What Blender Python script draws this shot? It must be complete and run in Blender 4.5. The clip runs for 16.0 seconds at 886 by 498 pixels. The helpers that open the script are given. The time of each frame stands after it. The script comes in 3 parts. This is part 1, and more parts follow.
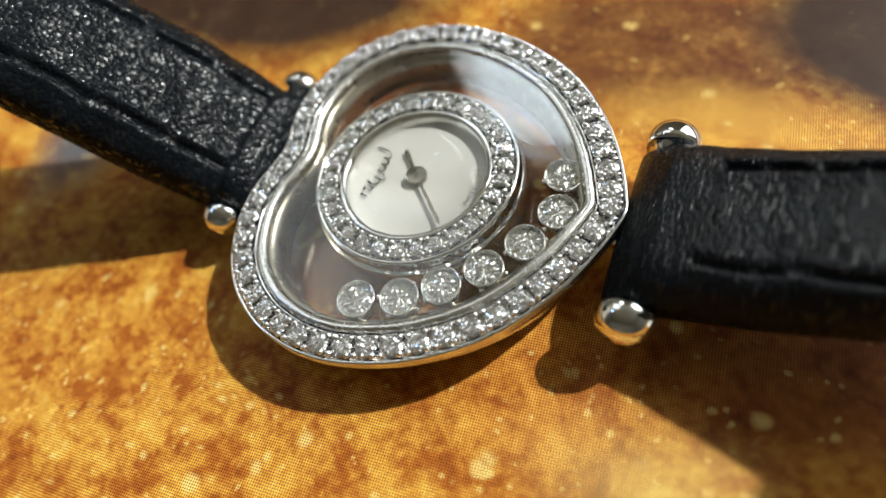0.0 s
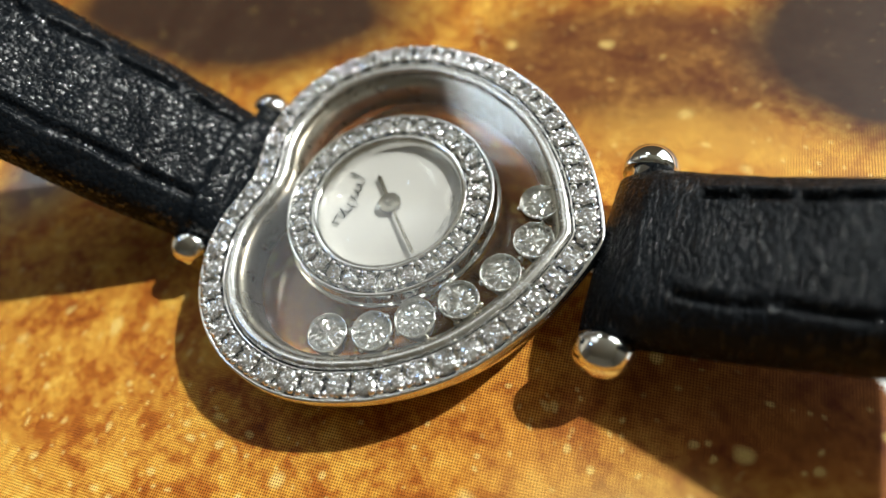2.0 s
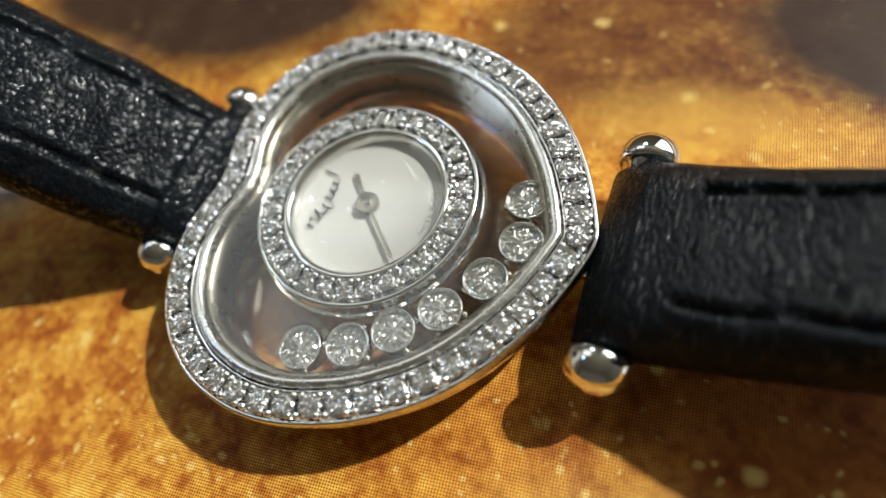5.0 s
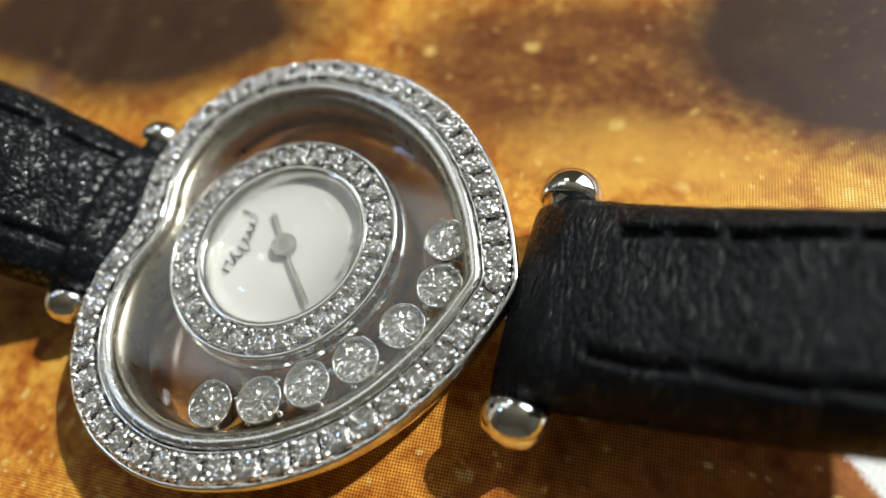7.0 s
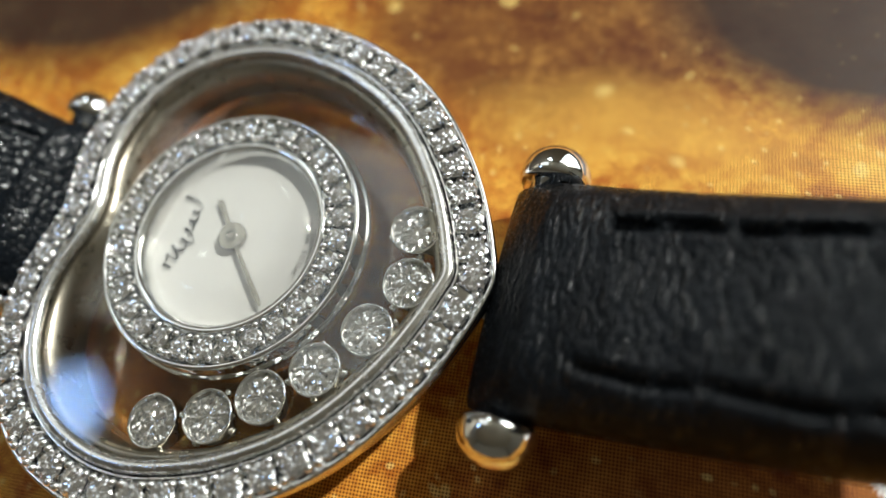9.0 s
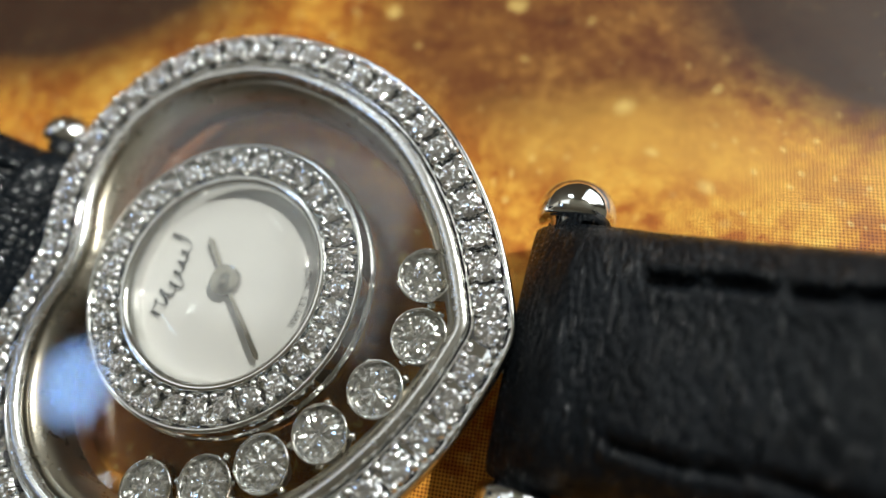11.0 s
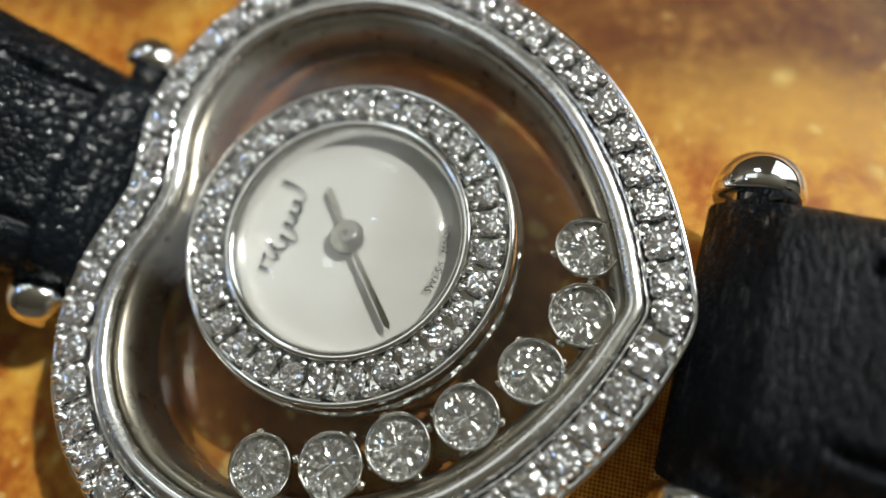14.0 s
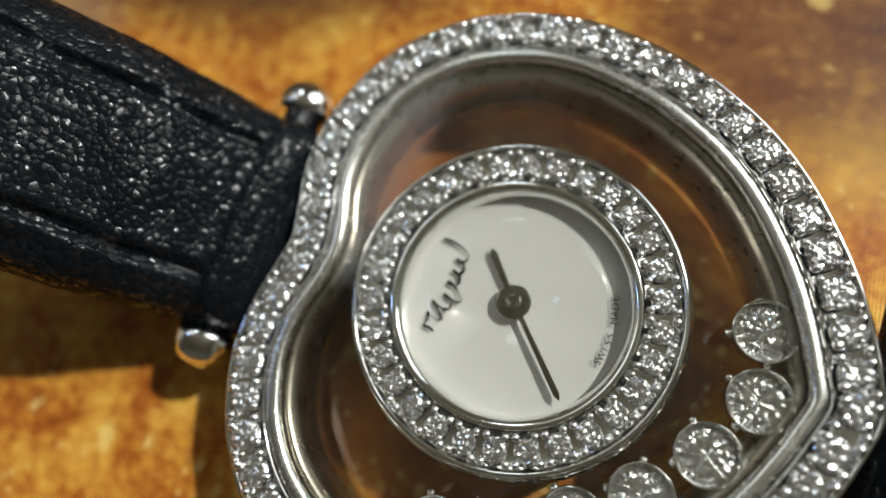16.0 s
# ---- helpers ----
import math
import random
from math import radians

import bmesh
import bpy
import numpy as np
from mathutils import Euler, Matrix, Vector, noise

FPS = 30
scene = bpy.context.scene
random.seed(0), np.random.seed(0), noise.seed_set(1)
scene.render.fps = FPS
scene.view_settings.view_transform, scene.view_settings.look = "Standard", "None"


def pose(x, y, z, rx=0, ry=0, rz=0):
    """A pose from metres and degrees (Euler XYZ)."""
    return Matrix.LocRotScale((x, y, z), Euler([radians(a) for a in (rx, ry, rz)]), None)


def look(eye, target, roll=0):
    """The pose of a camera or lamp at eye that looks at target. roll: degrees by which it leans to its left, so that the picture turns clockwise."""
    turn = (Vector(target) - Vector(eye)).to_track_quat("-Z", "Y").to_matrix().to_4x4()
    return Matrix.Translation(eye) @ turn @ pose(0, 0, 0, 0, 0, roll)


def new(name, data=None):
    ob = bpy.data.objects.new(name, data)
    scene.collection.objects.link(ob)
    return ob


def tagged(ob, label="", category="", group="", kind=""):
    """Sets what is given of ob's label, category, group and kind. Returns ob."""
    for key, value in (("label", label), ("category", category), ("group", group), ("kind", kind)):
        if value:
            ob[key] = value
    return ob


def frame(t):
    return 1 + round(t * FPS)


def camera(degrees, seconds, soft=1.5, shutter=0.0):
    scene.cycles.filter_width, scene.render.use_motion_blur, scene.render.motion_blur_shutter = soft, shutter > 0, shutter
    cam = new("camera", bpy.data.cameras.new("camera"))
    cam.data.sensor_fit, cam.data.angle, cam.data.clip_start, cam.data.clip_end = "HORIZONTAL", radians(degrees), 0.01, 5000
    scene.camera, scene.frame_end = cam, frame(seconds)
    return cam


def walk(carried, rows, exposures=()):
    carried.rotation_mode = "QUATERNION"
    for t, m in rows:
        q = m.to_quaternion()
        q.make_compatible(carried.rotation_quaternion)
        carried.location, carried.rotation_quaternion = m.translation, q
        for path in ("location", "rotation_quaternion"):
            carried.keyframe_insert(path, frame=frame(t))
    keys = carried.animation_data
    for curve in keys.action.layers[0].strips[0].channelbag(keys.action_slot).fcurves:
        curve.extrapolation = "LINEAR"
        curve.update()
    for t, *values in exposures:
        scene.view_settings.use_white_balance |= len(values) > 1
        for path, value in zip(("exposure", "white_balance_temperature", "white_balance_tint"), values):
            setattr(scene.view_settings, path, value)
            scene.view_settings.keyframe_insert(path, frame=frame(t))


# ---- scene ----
# One design unit is 8.5 mm; the watch is drawn in these units about the middle of its dial.
U = 0.0085
cam = camera(70.2, 16.0, soft=1.4)
PATH = [
    (0.0, 2.3783, -2.8280, 4.8159, 31.635, 11.507, 22.408),
    (0.5, 2.3723, -2.7707, 4.8243, 31.397, 11.429, 22.176),
    (1.0, 2.3809, -2.7156, 4.8202, 31.509, 11.438, 21.925),
    (1.5, 2.3919, -2.6492, 4.8370, 31.874, 11.090, 21.338),
    (2.0, 2.3797, -2.5642, 4.7788, 31.867, 10.951, 21.019),
    (2.5, 2.3451, -2.4825, 4.6930, 31.388, 10.672, 20.644),
    (3.0, 2.3120, -2.4252, 4.6533, 30.633, 10.327, 20.311),
    (5.5, 2.4529, -2.0359, 4.4600, 30.047, 12.883, 20.114),
    (6.0, 2.4687, -1.8745, 4.4258, 29.970, 12.659, 19.240),
    (6.5, 2.4985, -1.7478, 4.3319, 30.303, 11.947, 18.569),
    (7.0, 2.7013, -1.6964, 4.3715, 29.755, 11.616, 17.889),
    (7.5, 2.6222, -1.5947, 4.2477, 28.315, 10.215, 16.739),
    (8.0, 2.6233, -1.5246, 4.1473, 27.615, 10.420, 16.939),
    (10.5, 2.3630, -0.7992, 3.9422, 21.957, 9.901, 14.272),
    (11.0, 2.3095, -0.7583, 3.9191, 22.301, 10.654, 14.836),
    (11.5, 2.1819, -0.8283, 3.8941, 22.604, 9.969, 14.743),
    (12.0, 2.0979, -0.8699, 3.9651, 23.714, 10.196, 15.313),
    (12.5, 1.9575, -0.7761, 3.7647, 20.916, 9.618, 14.969),
    (13.0, 1.5768, -0.8513, 3.8554, 21.281, 7.621, 16.500),
    (13.5, 1.3972, -0.9241, 3.6861, 20.258, 6.989, 17.288),
    (14.0, 1.2987, -0.9260, 3.6719, 20.247, 7.443, 17.931),
    (14.5, 1.0864, -0.9642, 3.7544, 21.783, 8.615, 19.526),
    (15.0, 0.7280, -0.9492, 3.8837, 20.776, 8.991, 20.757),
    (15.5, 0.5671, -0.8408, 3.9624, 19.006, 8.956, 20.968),
    (16.0, 0.4252, -0.6598, 3.9926, 17.223, 9.206, 20.826),
]
walk(cam, [(t, pose(x * U, y * U, z * U, a, b, c)) for t, x, y, z, a, b, c in PATH], exposures=[(0.0, 0.28, 6150, 4), (5.5, 0.22, 6150, 4), (12.5, 0.06, 6150, 4), (16.0, -0.06, 6150, 4)])
cam.data.dof.use_dof, cam.data.dof.aperture_fstop, cam.data.dof.focus_distance = True, 16.5, 0.036

# ---- light ----
SUN = Vector((0.72, 0.72, 1.0)).normalized()          # towards the sun
world = bpy.data.worlds.new("sky")
scene.world = world
world.use_nodes = True
wn = world.node_tree.nodes
sky = wn.new("ShaderNodeTexSky")
sky.sky_type, sky.sun_disc, sky.dust_density, sky.ozone_density = "NISHITA", False, 5.0, 0.6
sky.sun_elevation, sky.sun_rotation = math.asin(SUN.z), math.atan2(SUN.x, SUN.y)
world.node_tree.links.new(sky.outputs[0], wn["Background"].inputs[0])
wn["Background"].inputs[1].default_value = 0.06
sun_data = bpy.data.lights.new("sun", "SUN")
sun_data.energy, sun_data.angle, sun_data.color = 4.0, radians(1.8), (1.0, 0.955, 0.89)
sun = new("sun", sun_data)
sun.matrix_world = look(SUN * 3, (0, 0, 0))


# ---- materials ----
class Mat:
    """A node material with short calls for the nodes."""

    def __init__(self, name):
        self.m = bpy.data.materials.new(name)
        self.m.use_nodes = True
        self.t = self.m.node_tree
        self.b = self.t.nodes["Principled BSDF"]

    def node(self, kind, ins=None, **props):
        n = self.t.nodes.new("ShaderNode" + kind)
        if "operation" in props:
            n.operation = props["operation"]
        if "use_clamp" in props:
            n.use_clamp = props["use_clamp"]
        if "data_type" in props:
            n.data_type, n.blend_type = props["data_type"], props["blend_type"]
        if "feature" in props:
            n.feature = props["feature"]
        for k, v in (ins or {}).items():
            self.put(n.inputs[k], v)
        return n

    def put(self, socket, v):
        if isinstance(v, bpy.types.NodeSocket):
            self.t.links.new(v, socket)
        else:
            socket.default_value = v

    def set(self, **ins):
        for k, v in ins.items():
            self.put(self.b.inputs[k.replace("_", " ")], v)

    def coords(self, scale=1.0):
        c = self.node("TexCoord")
        return self.node("Mapping", {"Vector": c.outputs["Object"], "Scale": (scale, scale, scale)}).outputs[0]

    def noise(self, vec, scale, detail=4.0, rough=0.55):
        return self.node("TexNoise", {"Vector": vec, "Scale": scale, "Detail": detail, "Roughness": rough}).outputs[0]

    def ramp(self, fac, *stops):
        n = self.node("ValToRGB", {"Fac": fac})
        e = n.color_ramp.elements
        while len(e) < len(stops):
            e.new(0.5)
        for el, (p, c) in zip(e, stops):
            el.position = p
            el.color = (*c, 1) if isinstance(c, tuple) else (c, c, c, 1)
        return n.outputs[0]

    def math(self, op, a, b=0.0, clamp=False):
        n = self.node("Math", operation=op, use_clamp=clamp)
        self.put(n.inputs[0], a)
        self.put(n.inputs[1], b)
        return n.outputs[0]

    def mix(self, fac, a, b, blend="MIX"):
        n = self.node("Mix", data_type="RGBA", blend_type=blend)
        self.put(n.inputs[0], fac)
        self.put(n.inputs[6], a if not isinstance(a, tuple) else (*a, 1))
        self.put(n.inputs[7], b if not isinstance(b, tuple) else (*b, 1))
        return n.outputs[2]

    def bump(self, height, strength=0.3, dist=0.0001):
        n = self.node("Bump", {"Strength": strength, "Distance": dist, "Height": height})
        self.put(self.b.inputs["Normal"], n.outputs[0])


def steel(name, tint=(0.80, 0.80, 0.79), rough=0.10):
    k = Mat(name)
    v = k.coords(1 / U)
    smear = k.noise(v, 3.0, 5.0)
    k.set(Base_Color=k.ramp(smear, (0.3, tuple(c * 0.92 for c in tint)), (0.7, tint)), Metallic=1.0,
          Roughness=k.ramp(k.noise(v, 9.0, 6.0, 0.7), (0.35, rough * (0.6 if rough < 0.15 else 0.85)), (0.75, rough * (1.8 if rough < 0.15 else 1.2))))
    k.bump(k.noise(v, 60.0, 3.0), 0.06, 0.00002)
    return k.m


def gem_material():
    k = Mat("diamond")
    cells = k.node("TexVoronoi", {"Vector": k.coords(1 / U), "Scale": 52.0}, feature="F1").outputs[1]
    lean = k.node("VectorMath", {1: (0.5, 0.5, 0.5)}, operation="SUBTRACT")
    k.put(lean.inputs[0], cells)
    part_lean = k.node("VectorMath", {1: (0.46, 0.46, 0.46)}, operation="MULTIPLY")
    k.put(part_lean.inputs[0], lean.outputs[0])
    tilt = k.node("VectorMath", operation="ADD")
    k.put(tilt.inputs[0], k.node("NewGeometry").outputs["Normal"])
    k.put(tilt.inputs[1], part_lean.outputs[0])
    facet = k.node("VectorMath", operation="NORMALIZE")
    k.put(facet.inputs[0], tilt.outputs[0])
    g = k.node("BsdfGlass", {"Color": (1, 1, 1, 1), "Roughness": 0.0, "IOR": 2.4})
    r = k.node("BsdfGlossy", {"Color": (0.97, 0.97, 0.97, 1), "Roughness": 0.09})
    d = k.node("BsdfDiffuse", {"Color": (0.80, 0.80, 0.80, 1)})
    k.put(r.inputs["Normal"], facet.outputs[0])
    m1 = k.node("MixShader", {0: 0.84})
    m2 = k.node("MixShader", {0: 0.07})
    k.t.links.new(g.outputs[0], m1.inputs[1])
    k.t.links.new(r.outputs[0], m1.inputs[2])
    k.t.links.new(m1.outputs[0], m2.inputs[1])
    k.t.links.new(d.outputs[0], m2.inputs[2])
    k.t.links.new(m2.outputs[0], k.t.nodes["Material Output"].inputs[0])
    return k.m


def crystal_material(name, clearness):
    """Thin clear sapphire: straight through, with a mirror film at low angles."""
    k = Mat(name)
    facing = k.node("LayerWeight", {"Blend": 0.5}).outputs[1]
    fr = k.math("ADD", 0.035, k.math("MULTIPLY", k.math("POWER", facing, 4.0), 0.9), True)
    clear = k.node("BsdfTransparent", {"Color": (clearness, clearness, clearness * 0.985, 1)})
    film = k.node("BsdfGlossy", {"Color": (1, 1, 1, 1), "Roughness": 0.02})
    mx = k.node("MixShader", {0: fr})
    k.t.links.new(clear.outputs[0], mx.inputs[1])
    k.t.links.new(film.outputs[0], mx.inputs[2])
    k.t.links.new(mx.outputs[0], k.t.nodes["Material Output"].inputs[0])
    return k.m


def leather_material():
    """Black leather pressed with cross wrinkles that catch the light along their crests."""
    k = Mat("black_leather")
    v = k.coords(1 / U)
    grain = k.node("Mapping", {"Vector": v, "Scale": (38.0, 17.0, 20.0)}).outputs[0]
    pore = k.node("TexVoronoi", {"Vector": grain, "Scale": 1.0}, feature="F1")
    pores = k.math("POWER", pore.outputs[0], 1.6)
    # single rubbed crests shine more than the rest
    streak = k.node("TexVoronoi", {"Vector": k.node("Mapping", {"Vector": v, "Scale": (40.0, 6.5, 10.0)}).outputs[0], "Scale": 1.0}, feature="F1")
    pick = k.ramp(k.node("SeparateColor", {0: streak.outputs[1]}).outputs[0], (0.45, 0.0), (0.75, 1.0))
    crest = k.math("MULTIPLY", pick, k.ramp(streak.outputs[0], (0.0, 1.0), (0.5, 0.0)))
    wrinkle = k.noise(k.node("Mapping", {"Vector": v, "Scale": (15.0, 2.6, 5.0)}).outputs[0], 1.0, 5.0, 0.65)
    fine = k.noise(v, 42.0, 5.0, 0.7)
    worn = k.noise(v, 2.2, 4.0)
    k.set(Base_Color=k.mix(k.ramp(wrinkle, (0.56, 0.0), (0.74, 1.0)), k.ramp(worn, (0.3, (0.0042, 0.0052, 0.0066)), (0.75, (0.0075, 0.0095, 0.012))), (0.009, 0.011, 0.014)),
          Roughness=k.ramp(fine, (0.3, 0.20), (0.75, 0.32)), Specular_IOR_Level=k.math("ADD", 0.10, k.math("MULTIPLY", crest, 0.60)))
    h = k.math("ADD", k.math("MULTIPLY", wrinkle, 0.55), k.math("ADD", k.math("MULTIPLY", fine, 0.5), k.math("MULTIPLY", crest, 0.9)))
    k.bump(k.math("SUBTRACT", h, k.math("MULTIPLY", pores, 0.7)), 1.0, 0.00014)
    return k.m


def pebbled_leather_material():
    """Black leather with a round pebbled grain, shiny on the crowns of the pebbles."""
    k = Mat("black_pebbled_leather")
    v = k.coords(1 / U)
    wob = k.node("VectorMath", operation="ADD")
    k.put(wob.inputs[0], v)
    k.put(wob.inputs[1], k.node("VectorMath", {0: k.node("TexNoise", {"Vector": v, "Scale": 5.0}).outputs[1], 1: (0.05, 0.05, 0.05)}, operation="MULTIPLY").outputs[0])
    peb = k.node("TexVoronoi", {"Vector": wob.outputs[0], "Scale": 26.0}, feature="F1")
    dome = k.math("SUBTRACT", 1.0, k.math("MULTIPLY", k.math("POWER", peb.outputs[0], 2.0), 1.5))
    lone = k.node("SeparateColor", {0: peb.outputs[1]})
    fold = k.noise(k.node("Mapping", {"Vector": v, "Scale": (4.0, 1.5, 3.0)}).outputs[0], 1.0, 4.0, 0.6)
    fine = k.noise(v, 70.0, 3.0, 0.6)
    k.set(Base_Color=k.ramp(k.noise(v, 2.0, 4.0), (0.3, (0.004, 0.005, 0.0064)), (0.75, (0.007, 0.009, 0.0115))),
          Roughness=k.ramp(lone.outputs[1], (0.2, 0.16), (0.9, 0.36)), Specular_IOR_Level=k.ramp(lone.outputs[0], (0.62, 0.05), (1.0, 0.58)))
    h = k.math("ADD", k.math("MULTIPLY", dome, 0.36), k.math("ADD", k.math("MULTIPLY", fold, 1.3), k.math("MULTIPLY", fine, 0.16)))
    k.bump(h, 1.0, 0.00014)
    return k.m


def dial_material():
    k = Mat("mother_of_pearl")
    v = k.coords(1 / U)
    sheen = k.noise(k.node("Mapping", {"Vector": v, "Scale": (1.2, 2.2, 1.0)}).outputs[0], 1.6, 4.0)
    k.set(Base_Color=k.ramp(sheen, (0.3, (0.575, 0.56, 0.55)), (0.7, (0.64, 0.62, 0.605))), Roughness=0.28, Coat_Weight=0.3)
    return k.m


def plain(name, colour, rough=0.5, metal=0.0, grain=20.0):
    k = Mat(name)
    n = k.noise(k.coords(1.0), grain, 5.0)
    k.set(Base_Color=k.ramp(n, (0.3, tuple(c * 0.82 for c in colour)), (0.7, colour)), Roughness=rough, Metallic=metal)
    k.bump(n, 0.1, 0.001)
    return k.m


def print_material():
    """Glossy offset print of amber flakes: soft zones of colour, some holding the watch's shade, bright specks and the
    dots of the screen.
    """
    k = Mat("amber_print")
    v = k.coords(1 / U)
    warp = k.node("TexNoise", {"Vector": v, "Scale": 0.55, "Detail": 4.0}).outputs[1]
    wv = k.node("VectorMath", operation="ADD")
    k.put(wv.inputs[0], v)
    centred = k.node("VectorMath", {1: (0.5, 0.5, 0.5)}, operation="SUBTRACT")
    k.put(centred.inputs[0], warp)
    off = k.node("VectorMath", {1: (0.85, 0.85, 0.0)}, operation="MULTIPLY")
    k.put(off.inputs[0], centred.outputs[0])
    k.put(wv.inputs[1], off.outputs[0])
    vw = wv.outputs[0]
    big = k.noise(vw, 0.42, 3.0)
    mid = k.noise(vw, 2.1, 6.0, 0.62)
    fine = k.noise(v, 9.0, 4.0, 0.6)
    tone = k.math("ADD", k.math("MULTIPLY", mid, 0.60), k.math("ADD", k.math("MULTIPLY", fine, 0.38), 0.03))
    gold = k.ramp(tone, (0.32, (0.19, 0.036, 0.005)), (0.46, (0.45, 0.142, 0.016)), (0.57, (0.74, 0.37, 0.050)), (0.70, (0.95, 0.62, 0.12)))
    brown = k.ramp(tone, (0.34, (0.045, 0.016, 0.007)), (0.55, (0.145, 0.055, 0.017)), (0.72, (0.36, 0.165, 0.040)))
    sep = k.node("SeparateXYZ", {0: vw})

    def zone(cx, cy, rx, ry, edge):
        a = k.math("POWER", k.math("DIVIDE", k.math("SUBTRACT", sep.outputs[0], cx), rx), 2.0)
        b = k.math("POWER", k.math("DIVIDE", k.math("SUBTRACT", sep.outputs[1], cy), ry), 2.0)
        d = k.math("SQRT", k.math("ADD", a, b))
        return k.ramp(d, (1.0 - edge, 1.0), (1.0, 0.0))

    umber = k.ramp(tone, (0.34, (0.016, 0.011, 0.007)), (0.60, (0.041, 0.029, 0.017)), (0.75, (0.09, 0.063, 0.031)))
    warm, cold = ZONES(zone, k)
    base = k.mix(cold, k.mix(warm, gold, brown), umber)
    base = k.mix(k.ramp(big, (0.62, 0.0), (0.74, 0.55)), base, brown)
    base = k.mix(k.math("MULTIPLY", zone(2.7, 1.6, 1.9, 0.5, 0.8), 0.6), base, (0.88, 0.50, 0.09))
    pale = zone(-4.5, 0.3, 0.9, 1.5, 0.6)
    base = k.mix(pale, base, (0.13, 0.14, 0.15))
    base = k.mix(k.math("MULTIPLY", zone(2.4, -1.75, 1.2, 0.6, 0.9), 0.45), base, (0.80, 0.62, 0.22))
    # reddish print under the right strap, darkened here for the strap's shade
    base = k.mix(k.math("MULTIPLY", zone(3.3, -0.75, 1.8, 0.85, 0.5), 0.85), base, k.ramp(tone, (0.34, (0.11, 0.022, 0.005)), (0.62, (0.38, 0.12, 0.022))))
    # red-brown print below the case, with the shade inside it put into the colour
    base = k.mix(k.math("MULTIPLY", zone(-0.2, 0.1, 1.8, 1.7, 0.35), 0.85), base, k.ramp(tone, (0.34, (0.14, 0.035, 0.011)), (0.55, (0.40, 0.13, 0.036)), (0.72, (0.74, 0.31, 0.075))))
    # print turned redder where the case's shadow falls in front of it
    base = k.mix(k.math("MULTIPLY", zone(1.4, -1.35, 1.5, 0.9, 0.8), 0.6), base, k.ramp(tone, (0.34, (0.20, 0.040, 0.006)), (0.62, (0.74, 0.28, 0.035))))
    # bright specks of three sizes
    for scale, lo, hi, amount in ((2.2, 0.10, 0.2, 0.7), (5.0, 0.12, 0.24, 0.6), (9.0, 0.12, 0.27, 0.55)):
        vo = k.node("TexVoronoi", {"Vector": vw, "Scale": scale, "Randomness": 1.0}, feature="F1")
        cell = k.node("SeparateColor", {0: vo.outputs[1]})
        pick = k.ramp(cell.outputs[0], (0.52, 0.0), (0.60, 1.0))
        speck = k.math("MULTIPLY", k.ramp(vo.outputs[0], (lo, 1.0), (hi, 0.0)), pick)
        speck = k.math("MULTIPLY", speck, k.math("SUBTRACT", 1.0, k.math("ADD", k.math("MULTIPLY", cold, 0.9), k.math("MULTIPLY", warm, 0.1 * scale)), True))
        base = k.mix(k.math("MULTIPLY", speck, amount), base, (0.95, 0.70, 0.22))
    # the screen: rows of dots turned by 40 degrees, heavier where the tone is dark
    sc = k.node("Mapping", {"Vector": v, "Rotation": (0, 0, radians(40)), "Scale": (200, 200, 200)})
    s2 = k.node("SeparateXYZ", {0: sc.outputs[0]})
    dots = k.math("MULTIPLY", k.math("SINE", s2.outputs[0]), k.math("SINE", s2.outputs[1]))
    ink = k.ramp(k.math("ADD", k.math("MULTIPLY", dots, 0.5), 0.5), (0.44, 0.0), (0.72, 1.0))
    base = k.mix(k.math("MULTIPLY", ink, 0.95), base, k.mix(0.22, (0.055, 0.009, 0.002), base))
    # a blown-out sunlit wedge painted into the print as silver, with a grainy edge
    plain_xy = k.node("SeparateXYZ", {0: v})
    side = k.math("SUBTRACT", k.math("SUBTRACT", plain_xy.outputs[0], 3.95), k.math("MULTIPLY", k.math("ADD", plain_xy.outputs[1], 0.42), -0.95))
    side = k.math("ADD", side, k.math("MULTIPLY", k.math("SUBTRACT", k.noise(v, 60.0, 2.0), 0.5), 0.16))
    sun_wedge = k.math("MULTIPLY", k.ramp(side, (0.0, 0.0), (0.05, 1.0)), k.ramp(plain_xy.outputs[1], (0.0, 1.0), (0.01, 0.0)))
    sun_wedge = k.math("MULTIPLY", sun_wedge, k.ramp(k.math("MULTIPLY", plain_xy.outputs[1], -1.0), (0.88, 1.0), (0.98, 0.0)))
    base = k.mix(sun_wedge, base, k.ramp(k.noise(v, 90.0, 2.0), (0.35, (0.55, 0.58, 0.60)), (0.6, (0.92, 0.92, 0.90))))
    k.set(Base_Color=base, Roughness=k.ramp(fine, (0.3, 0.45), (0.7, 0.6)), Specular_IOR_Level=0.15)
    k.bump(k.noise(v, 26.0, 3.0), 0.08, 0.00003)
    return k.m


def ZONES(zone, k):
    """Where the print is warm brown and where it is dark umber, as the picture on it has it."""
    warm = k.math("MAXIMUM", k.math("MULTIPLY", zone(1.6, 2.5, 2.1, 1.35, 0.45), 0.88), zone(0.6, -6.2, 2.4, 1.2, 0.6))
    cold = k.math("MAXIMUM", zone(-3.8, 2.75, 3.4, 1.6, 0.40), zone(4.35, 3.2, 2.3, 1.55, 0.32))
    return warm, cold


